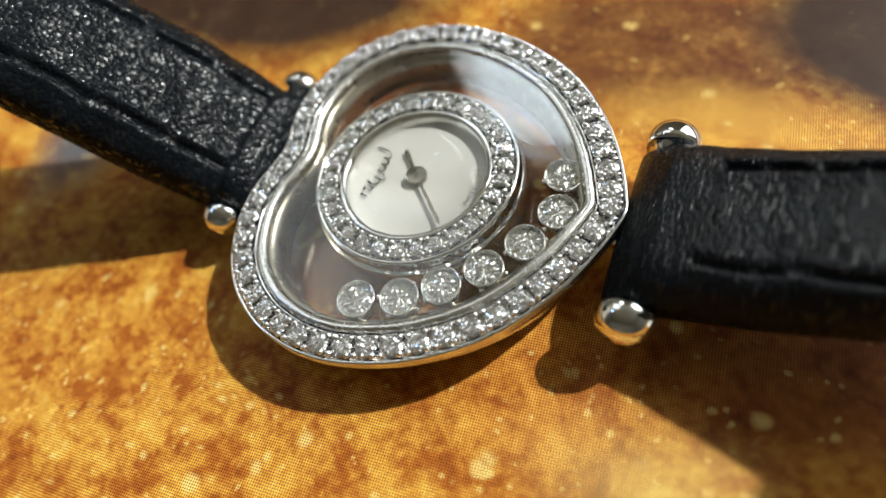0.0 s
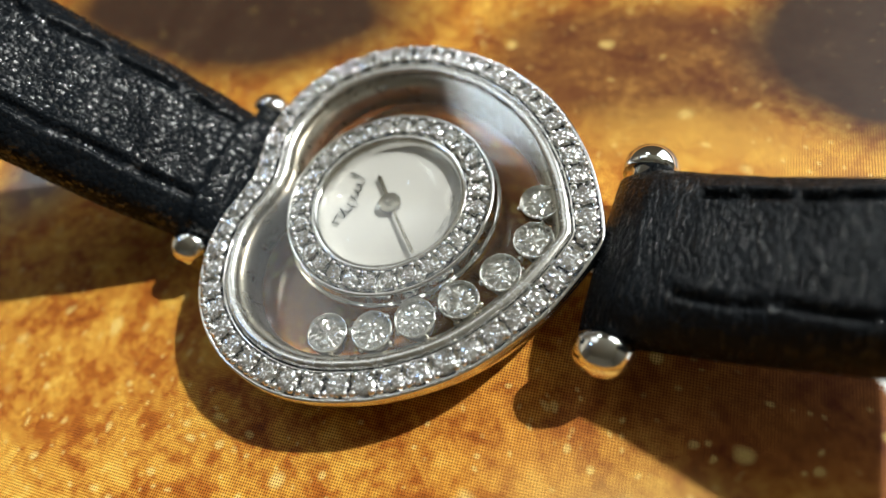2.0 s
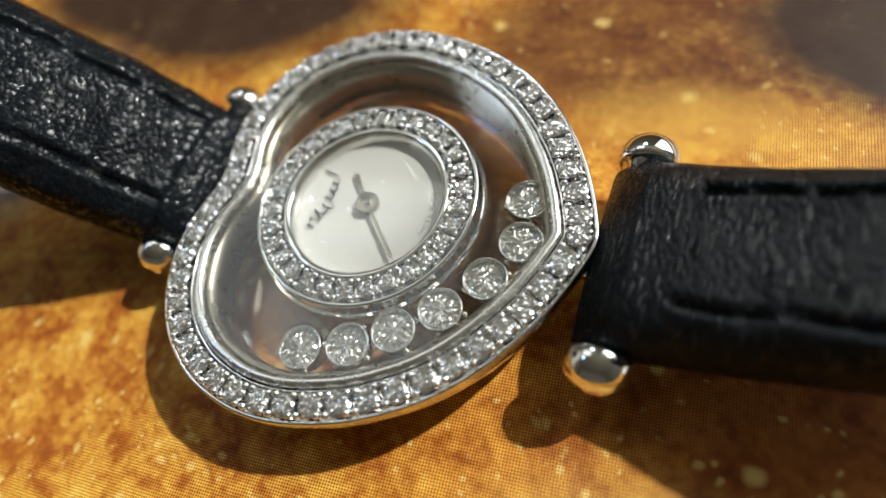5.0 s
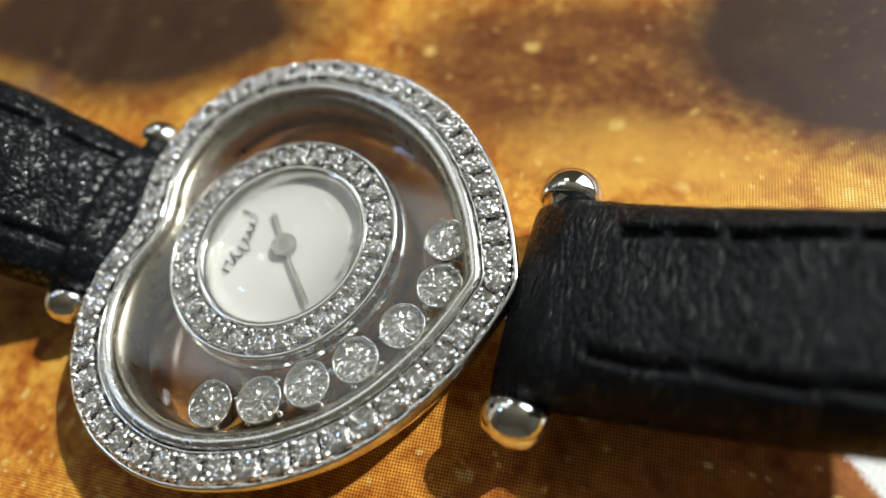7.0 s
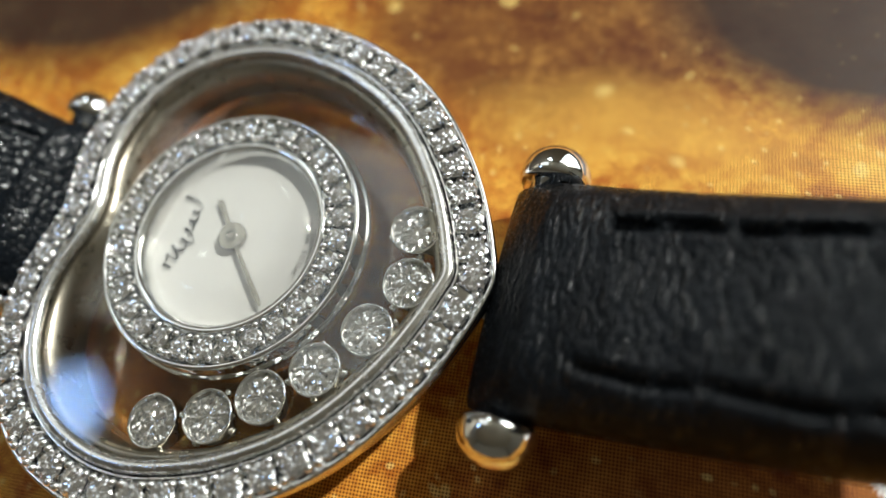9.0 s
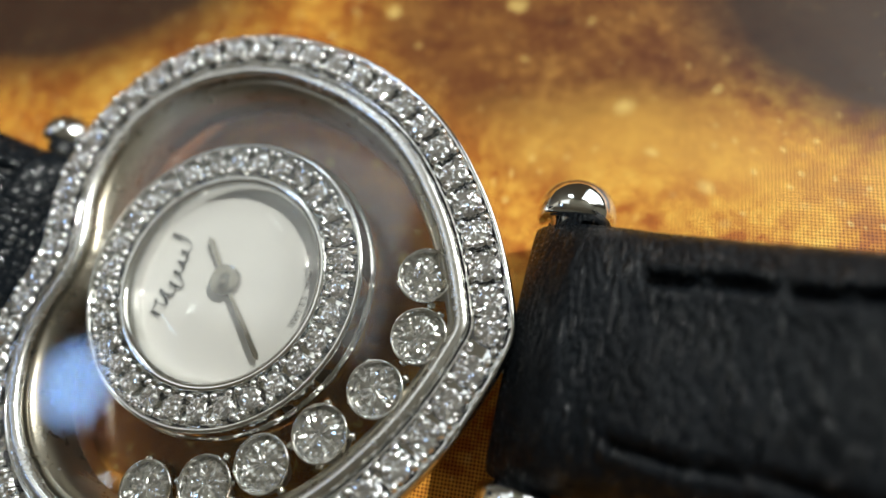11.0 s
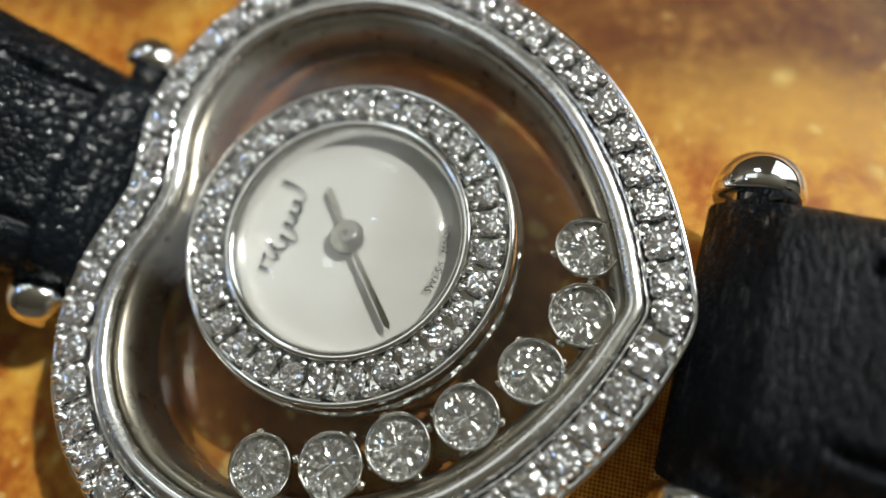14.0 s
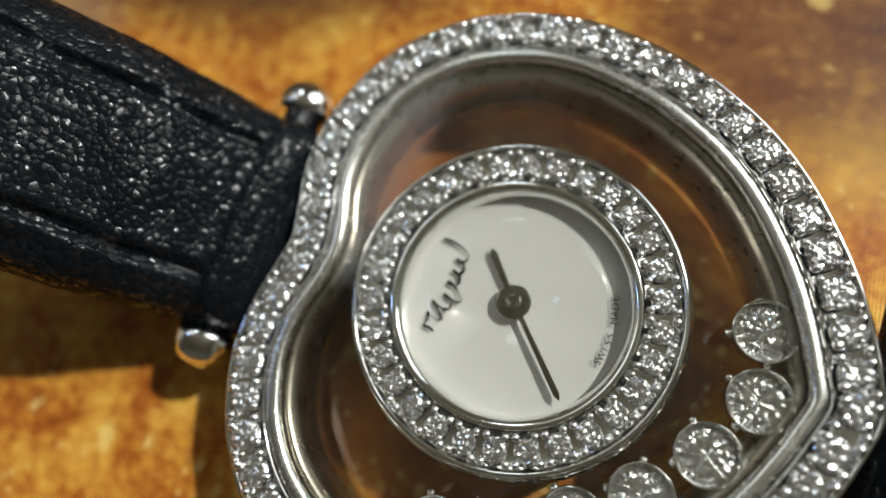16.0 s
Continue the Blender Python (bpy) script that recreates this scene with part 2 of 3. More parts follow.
STEEL = steel("polished_steel")
STEEL_FINE = steel("bright_steel", (0.93, 0.93, 0.915), 0.07)
DARK_STEEL = steel("dark_steel", (0.46, 0.44, 0.42), 0.12)
GEM = gem_material()
CRYSTAL = crystal_material("sapphire_crystal", 0.975)
# less clear than the front: its colour dims the print like shade inside
BACK = crystal_material("dimmed_back_crystal", 0.94)
LEATHER = leather_material()
PEBBLED = pebbled_leather_material()
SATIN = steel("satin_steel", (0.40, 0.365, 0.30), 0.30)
SOFT = steel("soft_steel", (0.90, 0.885, 0.84), 0.26)
BEAD = steel("bead_steel", (0.95, 0.95, 0.94), 0.20)
THREAD = plain("black_thread", (0.010, 0.010, 0.012), 0.55, 0.0, 3000.0)
DIAL = dial_material()
INK = plain("black_ink", (0.012, 0.012, 0.014), 0.4)
PRINT = print_material()
PAINT = plain("wall_paint", (0.52, 0.47, 0.37), 0.8)
CEILING = plain("ceiling_paint", (0.66, 0.60, 0.46), 0.85)
WOOD = plain("brown_wood", (0.16, 0.085, 0.04), 0.45)
FRAME = plain("white_frame_paint", (0.75, 0.75, 0.73), 0.4)
glow = Mat("lamp_glow")
glow.set(Base_Color=(0.8, 0.8, 0.8, 1), Emission_Color=(0.36, 0.55, 1.0, 1), Emission_Strength=10.0)
GLOW = glow.m


# ---- building helpers ----
def link(name, bm, material, parent=None, label="", smooth=True, scale=U):
    me = bpy.data.meshes.new(name)
    bmesh.ops.scale(bm, vec=(scale, scale, scale), verts=bm.verts)
    bmesh.ops.recalc_face_normals(bm, faces=bm.faces)
    for f in bm.faces:
        f.smooth = smooth
    bm.to_mesh(me)
    bm.free()
    me.materials.append(material)
    ob = new(name, me)
    ob.parent = parent
    return tagged(ob, label)


part = link


def same(name, ob, parent, m):
    """Another piece on the mesh of ob, at m within its parent."""
    o = new(name, ob if isinstance(ob, bpy.types.Mesh) else ob.data)
    o.parent = parent
    o.matrix_basis = m
    return o


def at(x, y, z, turn=0.0):
    return pose(x * U, y * U, z * U, 0, 0, turn)


def box(bm, x0, y0, z0, x1, y1, z1):
    r = bmesh.ops.create_cube(bm, size=1.0)
    for v in r["verts"]:
        v.co = Vector(((x0 + x1) / 2 + v.co.x * (x1 - x0), (y0 + y1) / 2 + v.co.y * (y1 - y0), (z0 + z1) / 2 + v.co.z * (z1 - z0)))
    return r["verts"]


def loft(rings, closed_rings=True, closed_way=False, caps=False):
    """A skin over rings of equally many points."""
    bm = bmesh.new()
    vs = [[bm.verts.new(p) for p in ring] for ring in rings]
    n = len(vs[0])
    way = range(len(vs)) if closed_way else range(len(vs) - 1)
    for i in way:
        a, b = vs[i], vs[(i + 1) % len(vs)]
        for j in range(n if closed_rings else n - 1):
            bm.faces.new((a[j], a[(j + 1) % n], b[(j + 1) % n], b[j]))
    if caps:
        bm.faces.new(vs[0])
        bm.faces.new(vs[-1])
    return bm


def lathe(profile, n=64, axis="z", closed=False):
    rings = []
    for r, h in profile:
        ring = []
        for i in range(n):
            a = 2 * math.pi * i / n
            c, s = r * math.cos(a), r * math.sin(a)
            ring.append((c, s, h) if axis == "z" else (c, h, s))
        rings.append(ring)
    bm = loft(rings, True, closed)
    if not closed:
        for ring in (0, -1):
            if profile[ring][0] < 0.02:
                bmesh.ops.holes_fill(bm, edges=[e for e in bm.edges if e.is_boundary], sides=0)
                break
    return bm


# ---- the heart outline, as a radius by the angle from the point of the heart ----
KNOTS = ((0, 1.885), (6, 1.835), (15, 1.785), (23, 1.755), (32, 1.73), (43, 1.725), (62, 1.73), (80, 1.77), (92, 1.82),
         (101, 1.845), (116, 1.86), (128, 1.835), (138, 1.785), (153, 1.665), (162, 1.575), (172, 1.455), (180, 1.395))
HN = 288
_deg = np.arange(HN) * 360.0 / HN
_fold = np.minimum(_deg, 360 - _deg)
_r = np.interp(_fold, [a for a, _ in KNOTS], [r for _, r in KNOTS])
_pad = 12
_k = np.exp(-np.linspace(-2, 2, 2 * 3 + 1) ** 2)
_k /= _k.sum()
for _ in range(3):
    _r = np.convolve(np.r_[_r[-_pad:], _r, _r[:_pad]], _k, "same")[_pad:-_pad]
_slope = np.gradient(np.r_[_r[-1], _r, _r[0]], math.radians(360.0 / HN))[1:-1]
_lean = np.sqrt(1 + (_slope / _r) ** 2)


def heart(d, z):
    """The outline moved inwards by d, at height z."""
    rr = _r - d * _lean
    a = np.radians(_deg + 1.2)
    return [(float(q * math.cos(b)), float(q * math.sin(b)) - 0.03, z) for q, b in zip(rr, a)]


def heart_band(profile, closed=True):
    return loft([heart(d, z) for d, z in profile], True, closed)


def heart_places(d, count, start=0.5):
    """Evenly spaced places and headings along the outline moved in by d."""
    p = np.array(heart(d, 0.0))
    q = np.r_[p, p[:1]]
    s = np.r_[0, np.cumsum(np.linalg.norm(np.diff(q, axis=0), axis=1))]
    out = []
    for i in range(count):
        w = (i + start) / count * s[-1]
        x, y = np.interp(w, s, q[:, 0]), np.interp(w, s, q[:, 1])
        x2, y2 = np.interp((w + 0.02) % s[-1], s, q[:, 0]), np.interp((w + 0.02) % s[-1], s, q[:, 1])
        out.append((float(x), float(y), math.degrees(math.atan2(y2 - y, x2 - x))))
    return out


def brilliant(r, seed, n=12):
    """A round brilliant seen from above: a star of small facets over a plain cone."""
    bm = bmesh.new()
    rnd = random.Random(seed)

    def ring(n, rad, z, off=0.0, star=0.0, jit=0.0):
        return [bm.verts.new((rad * r * math.cos(2 * math.pi * (i + off) / n), rad * r * math.sin(2 * math.pi * (i + off) / n),
                              (z + (star if i % 2 else -star) + rnd.uniform(-jit, jit)) * r)) for i in range(n)]

    mid = bm.verts.new((0, 0, 0.20 * r))
    a, b, e = ring(n, 0.20, 0.21, 0.0, 0.012, 0.02), ring(n, 0.42, 0.22, 0.5, 0.018, 0.035), ring(n, 0.62, 0.22, 0.0, 0.022, 0.045)
    c, g = ring(2 * n, 0.82, 0.17, 0.75, 0.03, 0.05), ring(2 * n, 1.0, 0.0)
    low, tip = ring(2 * n, 0.96, -0.06), bm.verts.new((0, 0, -0.82 * r))
    for i in range(n):
        j = (i + 1) % n
        bm.faces.new((mid, a[i], a[j]))
        bm.faces.new((a[i], b[i], a[j]))
        bm.faces.new((a[i], b[i - 1], b[i]))
        bm.faces.new((b[i], e[i], e[j]))
        bm.faces.new((b[i], b[i - 1], e[i]))
        k = 2 * i
        bm.faces.new((e[i], c[k - 1], c[k]))
        bm.faces.new((e[i], c[k], e[j]))
        bm.faces.new((e[j], c[k], c[k + 1]))
    for i in range(2 * n):
        j = (i + 1) % (2 * n)
        bm.faces.new((c[i], g[i], g[j]))
        bm.faces.new((c[i], g[j], c[j]))
        bm.faces.new((g[i], low[i], low[j], g[j]))
        bm.faces.new((low[i], tip, low[j]))
    return bm


def raw(name, bm, material, smooth=False):
    """A mesh alone, for pieces that share it."""
    ob = link(name, bm, material, None, "", smooth)
    me = ob.data
    bpy.data.objects.remove(ob)
    return me


# ---- room ----
ROOM_X, ROOM_Y, LOW, HIGH = 2.2, 1.05, -0.75, 1.9


def wall(name, x0, y0, z0, x1, y1, z1, material=PAINT, holes=()):
    """A wall along x or y; holes (a0, z0, a1, z1) are openings through a wall along x, in order."""
    bm = bmesh.new()
    at_x = x0
    for a0, h0, a1, h1 in holes:
        for c in ((at_x, z0, a0, z1), (a0, z0, a1, h0), (a0, h1, a1, z1)):
            box(bm, c[0], y0, c[1], c[2], y1, c[3])
        at_x = a1
    box(bm, at_x, y0, z0, x1, y1, z1)
    return tagged(link(name, bm, material, None, "", False, 1.0), "plain painted room wall", "wall", "", "structure")


WIN = (0.25, 0.15, 1.75, 1.87)
SIDE_WIN = (-0.80, 1.12, -0.38, 1.74)
wall("wall_north", -ROOM_X, ROOM_Y, LOW, ROOM_X, ROOM_Y + 0.15, HIGH, PAINT, (SIDE_WIN, WIN))
wall("wall_south", -ROOM_X, -2.6, LOW, ROOM_X, -2.45, HIGH)
wall("wall_east", ROOM_X, -2.6, LOW, ROOM_X + 0.15, ROOM_Y + 0.15, HIGH)
wall("wall_west", -ROOM_X - 0.15, -2.6, LOW, -ROOM_X, ROOM_Y + 0.15, HIGH)
LIGHT = (-2.0, 0.12, -0.75, 1.0)                         # the opening of the skylight
bm = bmesh.new()
x0, y0, x1, y1 = LIGHT
for c in ((-ROOM_X - 0.15, -2.6, ROOM_X + 0.15, y0), (-ROOM_X - 0.15, y1, ROOM_X + 0.15, ROOM_Y + 0.15), (-ROOM_X - 0.15, y0, x0, y1), (x1, y0, ROOM_X + 0.15, y1)):
    box(bm, c[0], c[1], HIGH, c[2], c[3], HIGH + 0.12)
tagged(link("ceiling", bm, CEILING, None, "", False, 1.0), "white painted ceiling with a skylight opening", "ceiling", "", "structure")
roof_light = bpy.data.lights.new("skylight", "AREA")
roof_light.shape, roof_light.size, roof_light.size_y, roof_light.energy, roof_light.color = "RECTANGLE", x1 - x0, y1 - y0, 3.4, (1.0, 0.96, 0.88)
new("skylight", roof_light).matrix_world = look(((x0 + x1) / 2, (y0 + y1) / 2, HIGH + 0.06), ((x0 + x1) / 2, (y0 + y1) / 2 + 0.0001, 0))
tagged(wall("floor", -ROOM_X - 0.15, -2.6, LOW - 0.12, ROOM_X + 0.15, ROOM_Y + 0.15, LOW, WOOD), "brown wooden floor", "floor")
for name, hole, power, label in (("window_1", WIN, 9.0, "large white framed open window"), ("window_2", SIDE_WIN, 3.4, "small white framed open window")):
    win = tagged(new(name), label, "window", "", "structure")
    bm = bmesh.new()
    a0, h0, a1, h1 = hole
    for c in ((a0, h0, a0 + 0.05, h1), (a1 - 0.05, h0, a1, h1), (a0 + 0.05, h0, a1 - 0.05, h0 + 0.05), (a0 + 0.05, h1 - 0.05, a1 - 0.05, h1)):
        box(bm, c[0], ROOM_Y + 0.04, c[1], c[2], ROOM_Y + 0.10, c[3])
    link("window_frame", bm, FRAME, win, "", False, 1.0)
    day = bpy.data.lights.new("window_light", "AREA")
    day.shape, day.size, day.size_y, day.energy, day.color = "RECTANGLE", a1 - a0 - 0.1, h1 - h0 - 0.1, power, (0.90, 0.96, 1.0)
    new("window_light", day).matrix_world = look(((a0 + a1) / 2, ROOM_Y + 0.12, (h0 + h1) / 2), ((a0 + a1) / 2, -3, (h0 + h1) / 2))

# a round lamp under the ceiling, mirrored in the watch glass
lamp = tagged(new("ceiling_lamp"), "round cool white lamp fixed under the ceiling", "lamp")
lamp.location = (-1.80, -0.20, HIGH)
link("lamp_base", lathe([(0.01, 0.0), (0.15, 0.0), (0.155, -0.02), (0.145, -0.035), (0.01, -0.035)], 48), FRAME, lamp, "", True, 1.0)
link("diffuser", lathe([(0.01, -0.035), (0.135, -0.035), (0.13, -0.05), (0.09, -0.062), (0.01, -0.066)], 48), GLOW, lamp, "glowing frosted diffuser", True, 1.0)

# ---- table and printed sheet ----
table = tagged(new("table"), "brown wooden table under the printed sheet", "table")
table.location = (0, 0, LOW)
bm = bmesh.new()
box(bm, -0.6, -0.45, -0.033 - LOW, 0.6, 0.45, -0.0006 - LOW)
bmesh.ops.bevel(bm, geom=bm.edges[:], offset=0.004, segments=2, affect="EDGES")
link("tabletop", bm, WOOD, table, "", False, 1.0)
for x in (-0.55, 0.55):
    for y in (-0.4, 0.4):
        bm = bmesh.new()
        box(bm, x - 0.03, y - 0.03, 0, x + 0.03, y + 0.03, -0.033 - LOW)
        link("leg", bm, WOOD, table, "", False, 1.0)
bm = bmesh.new()
bmesh.ops.create_grid(bm, x_segments=40, y_segments=40, size=0.5)
for v in bm.verts:
    v.co = Vector((v.co.x * 0.44, v.co.y * 0.36, 0.0))
bmesh.ops.solidify(bm, geom=bm.faces[:], thickness=0.0004)
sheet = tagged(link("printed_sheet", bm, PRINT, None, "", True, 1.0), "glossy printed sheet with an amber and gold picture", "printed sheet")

# ---- wristwatch ----
HUB = 0.4296
watch = tagged(new("wristwatch"), "heart-shaped steel wristwatch set with diamonds on a black leather strap", "wristwatch")
watch.matrix_world = pose(0, 0, HUB * U, 2.29, -1.14, 0.0)

case = part("case", heart_band([(0.012, 0.105), (0.0, 0.085), (0.004, 0.03), (0.03, -0.08), (0.085, -0.19), (0.17, -0.28), (0.28, -0.33), (0.43, -0.342),
                                (0.432, -0.33), (0.41, -0.20), (0.395, 0.0), (0.36, 0.03), (0.03, 0.03)]), STEEL, watch, "polished steel heart-shaped case side")
bezel = part("bezel", heart_band([(0.002, 0.10), (0.0, 0.135), (0.008, 0.148), (0.026, 0.150), (0.034, 0.142), (0.038, 0.135), (0.046, 0.125), (0.13, 0.120),
                                  (0.214, 0.125), (0.226, 0.135), (0.234, 0.142), (0.242, 0.142), (0.248, 0.130), (0.254, 0.10), (0.25, 0.04), (0.02, 0.04)]), STEEL_FINE, watch, "steel rim set with small diamonds")
inner_rim = part("inner_rim", heart_band([(0.257, 0.05), (0.257, 0.135), (0.262, 0.153), (0.275, 0.163), (0.300, 0.168), (0.326, 0.164), (0.339, 0.151),
                                          (0.343, 0.128), (0.343, 0.112), (0.30, 0.10), (0.30, 0.05)]), SOFT, watch, "plain polished inner rim")
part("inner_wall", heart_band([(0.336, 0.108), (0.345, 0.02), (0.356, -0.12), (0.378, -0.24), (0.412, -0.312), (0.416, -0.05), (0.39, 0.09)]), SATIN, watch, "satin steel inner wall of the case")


def heart_pane(name, d, z0, z1, material, label):
    return part(name, loft([heart(d, z0), heart(d, z1)], True, False, True), material, watch, label, False)


heart_pane("front_crystal", 0.335, 0.128, 0.146, CRYSTAL, "clear heart-shaped sapphire crystal").visible_shadow = False
heart_pane("back_crystal", 0.425, -0.335, -0.32, BACK, "heart-shaped back crystal, dimmed a little for the shade below")

stones = [raw("stone", brilliant(0.091, i), GEM) for i in range(5)]
ball = bmesh.new()
bmesh.ops.create_icosphere(ball, subdivisions=2, radius=0.028)
bead = raw("bead", ball, BEAD, True)
rng = random.Random(4)
NB = 50
for x, y, h in heart_places(0.131, NB, -0.2):
    same("diamond", rng.choice(stones), bezel, at(x, y, 0.160, rng.uniform(0, 45)) @ pose(0, 0, 0, rng.uniform(-4, 4), rng.uniform(-4, 4)))
for d in (0.062, 0.200):
    for x, y, h in heart_places(d, NB, 0.3):
        for s in (-0.031, 0.031):
            same("bead", bead, bezel, at(x + s * math.cos(radians(h)), y + s * math.sin(radians(h)), 0.172 + rng.uniform(-0.004, 0.008)))

# dial case in the middle
ring = part("dial_ring", lathe([(0.625, -0.03), (0.632, 0.06), (0.645, 0.115), (0.665, 0.134), (0.690, 0.138), (0.700, 0.130), (0.704, 0.115), (0.713, 0.105), (0.80, 0.100),
                                (0.887, 0.105), (0.898, 0.115), (0.902, 0.134), (0.912, 0.142), (0.928, 0.138), (0.938, 0.120), (0.941, 0.03), (0.950, 0.018), (0.968, 0.010),
                                (0.974, -0.01), (0.972, -0.318), (0.60, -0.318), (0.60, -0.06)], 128, "z", True), STEEL_FINE, watch, "round steel dial ring set with small diamonds")
smalls = [raw("stone", brilliant(0.069, 10 + i), GEM) for i in range(5)]
NR = 30
for i in range(NR):
    a = 2 * math.pi * (i + 0.5) / NR
    same("diamond", rng.choice(smalls), ring, at(0.80 * math.cos(a), 0.80 * math.sin(a), 0.134, rng.uniform(0, 45)) @ pose(0, 0, 0, rng.uniform(-4, 4), rng.uniform(-4, 4)))
    b = 2 * math.pi * i / NR
    for rr, g in ((0.732, 0.037), (0.868, 0.031)):
        for s in (-1, 1):
            same("bead", bead, ring, at(rr * math.cos(b + s * g), rr * math.sin(b + s * g), 0.144) @ Matrix.Scale(0.85, 4))
bm = bmesh.new()
bmesh.ops.create_circle(bm, cap_ends=True, segments=96, radius=0.628)
bmesh.ops.solidify(bm, geom=bm.faces[:], thickness=0.02)
bmesh.ops.translate(bm, vec=(0, 0, 0.02), verts=bm.verts)
dial = part("dial", bm, DIAL, watch, "white mother-of-pearl dial", False)
pane = part("dial_crystal", lathe([(0.648, 0.108), (0.648, 0.122), (0.4, 0.128), (0.01, 0.129)], 96), CRYSTAL, watch, "clear round crystal")
pane.visible_shadow = False


def hand(name, x, y, width, z, label):
    """A slim baton hand from the middle to (x, y), with a pointed end."""
    length = math.hypot(x, y)
    w = width / 2
    pts = [(-0.02, -w), (length * 0.2, -w * 0.9), (length - 0.05, -w * 1.15), (length - 0.035, -w * 1.2), (length, 0), (length - 0.035, w * 1.2), (length - 0.05, w * 1.15), (length * 0.2, w * 0.9), (-0.02, w)]
    bm = loft([[(a, b, z) for a, b in pts], [(a, b, z + 0.010) for a, b in pts]], True, False, True)
    ob = part(name, bm, DARK_STEEL, watch, label, False)
    ob.matrix_basis = pose(0, 0, 0, 0, 0, math.degrees(math.atan2(y, x)))
    return ob


hand("hour_hand", -0.226, 0.263, 0.036, 0.046, "short dark steel hour hand")
hand("minute_hand", 0.404, -0.430, 0.030, 0.062, "long dark steel minute hand")
part("hand_hub", lathe([(0.098, 0.034), (0.101, 0.070), (0.100, 0.076), (0.096, 0.079), (0.091, 0.0794), (0.047, 0.0794), (0.044, 0.0797), (0.041, 0.084), (0.038, 0.086),
                         (0.028, 0.086), (0.025, 0.084), (0.022, 0.0797), (0.019, 0.079), (0.008, 0.079)], 48), DARK_STEEL, watch, "round dark steel hub at the middle of the dial")


def lettering(text, size):
    """The outline of built-in letters as a flat mesh."""
    cu = bpy.data.curves.new("letters", "FONT")
    cu.body, cu.size, cu.align_x = text, size * U, "CENTER"
    cu.extrude = 0.0006 * U
    ob = new("letters", cu)
    me = bpy.data.meshes.new_from_object(ob.evaluated_get(bpy.context.evaluated_depsgraph_get()))
    bpy.data.objects.remove(ob)
    me.materials.clear()
    me.materials.append(INK)
    return me


for i, ch in enumerate("SWISS MADE"):
    if ch != " ":
        a = radians(-17.5 + 38.0 * i / 9)
        o = same("letter", lettering(ch, 0.056), dial, at(0.574 * math.cos(a), 0.574 * math.sin(a), 0.0415, math.degrees(a) + 90))
# the maker's mark, drawn as a plain flowing stroke with tall ends
def tube(points, radius, n=8, flat=1.0):
    rings = []
    pts = [Vector(p) for p in points]
    for i, p in enumerate(pts):
        d = (pts[min(i + 1, len(pts) - 1)] - pts[max(i - 1, 0)]).normalized()
        s = d.cross(Vector((0, 0, 1))).normalized()
        u = s.cross(d)
        r = radius(i / (len(pts) - 1)) if callable(radius) else radius
        rings.append([tuple(p + s * (r * math.cos(2 * math.pi * k / n)) + u * (r * flat * math.sin(2 * math.pi * k / n))) for k in range(n)])
    return loft(rings, True, False, True)


mark = []
for i in range(161):
    w = i / 160
    tall = 0.105 * math.exp(-((w - 0.10) / 0.07) ** 2) + 0.085 * math.exp(-((w - 0.26) / 0.03) ** 2) + 0.12 * math.exp(-((w - 0.985) / 0.03) ** 2)
    drop = 0.055 * math.exp(-((w - 0.48) / 0.03) ** 2)
    up = 0.020 + 0.032 * math.sin(w * 2 * math.pi * 7.5) + tall - drop
    along = -0.33 + 0.55 * w + 0.020 * math.cos(w * 2 * math.pi * 7.5) + 0.25 * up
    mark.append((-0.350 - up, along, 0.041))
part("maker_mark", tube(mark, lambda w: 0.0065 + 0.0035 * math.sin(w * 60.0), 6, 0.25), INK, dial, "thin black flowing mark")

# ---- the loose diamonds between the crystals ----
collet = raw("collet", lathe([(0.150, 0.052), (0.156, 0.058), (0.164, 0.056), (0.167, 0.045), (0.166, -0.02), (0.155, -0.09), (0.125, -0.15), (0.11, -0.15), (0.13, -0.08), (0.147, 0.02)], 48, "z", True), STEEL_FINE, True)
larges = [raw("stone", brilliant(0.151, 20 + i, 20), GEM) for i in range(7)]
peg_bm = bmesh.new()
bmesh.ops.create_cone(peg_bm, cap_ends=True, segments=12, radius1=0.028, radius2=0.024, depth=0.03)
peg = raw("peg", peg_bm, STEEL_FINE, True)
for i, (x, y, turn) in enumerate(((1.282, 0.262, 20), (1.335, -0.093, 65), (1.167, -0.43, 35), (0.924, -0.732, 10), (0.642, -0.966, 50), (0.345, -1.153, 75), (-0.005, -1.269, 30))):
    stone_ob = same("floating_diamond", larges[i], watch, at(x, y, 0.045, turn))
    tagged(stone_ob, "loose round diamond in a steel collet")
    same("collet", collet, stone_ob, Matrix())
    for q in range(4):
        same("peg", peg, stone_ob, pose(0, 0, 0, 0, 0, 90 * q) @ pose(0.172 * U, 0, -0.02 * U, 0, 90, 0))

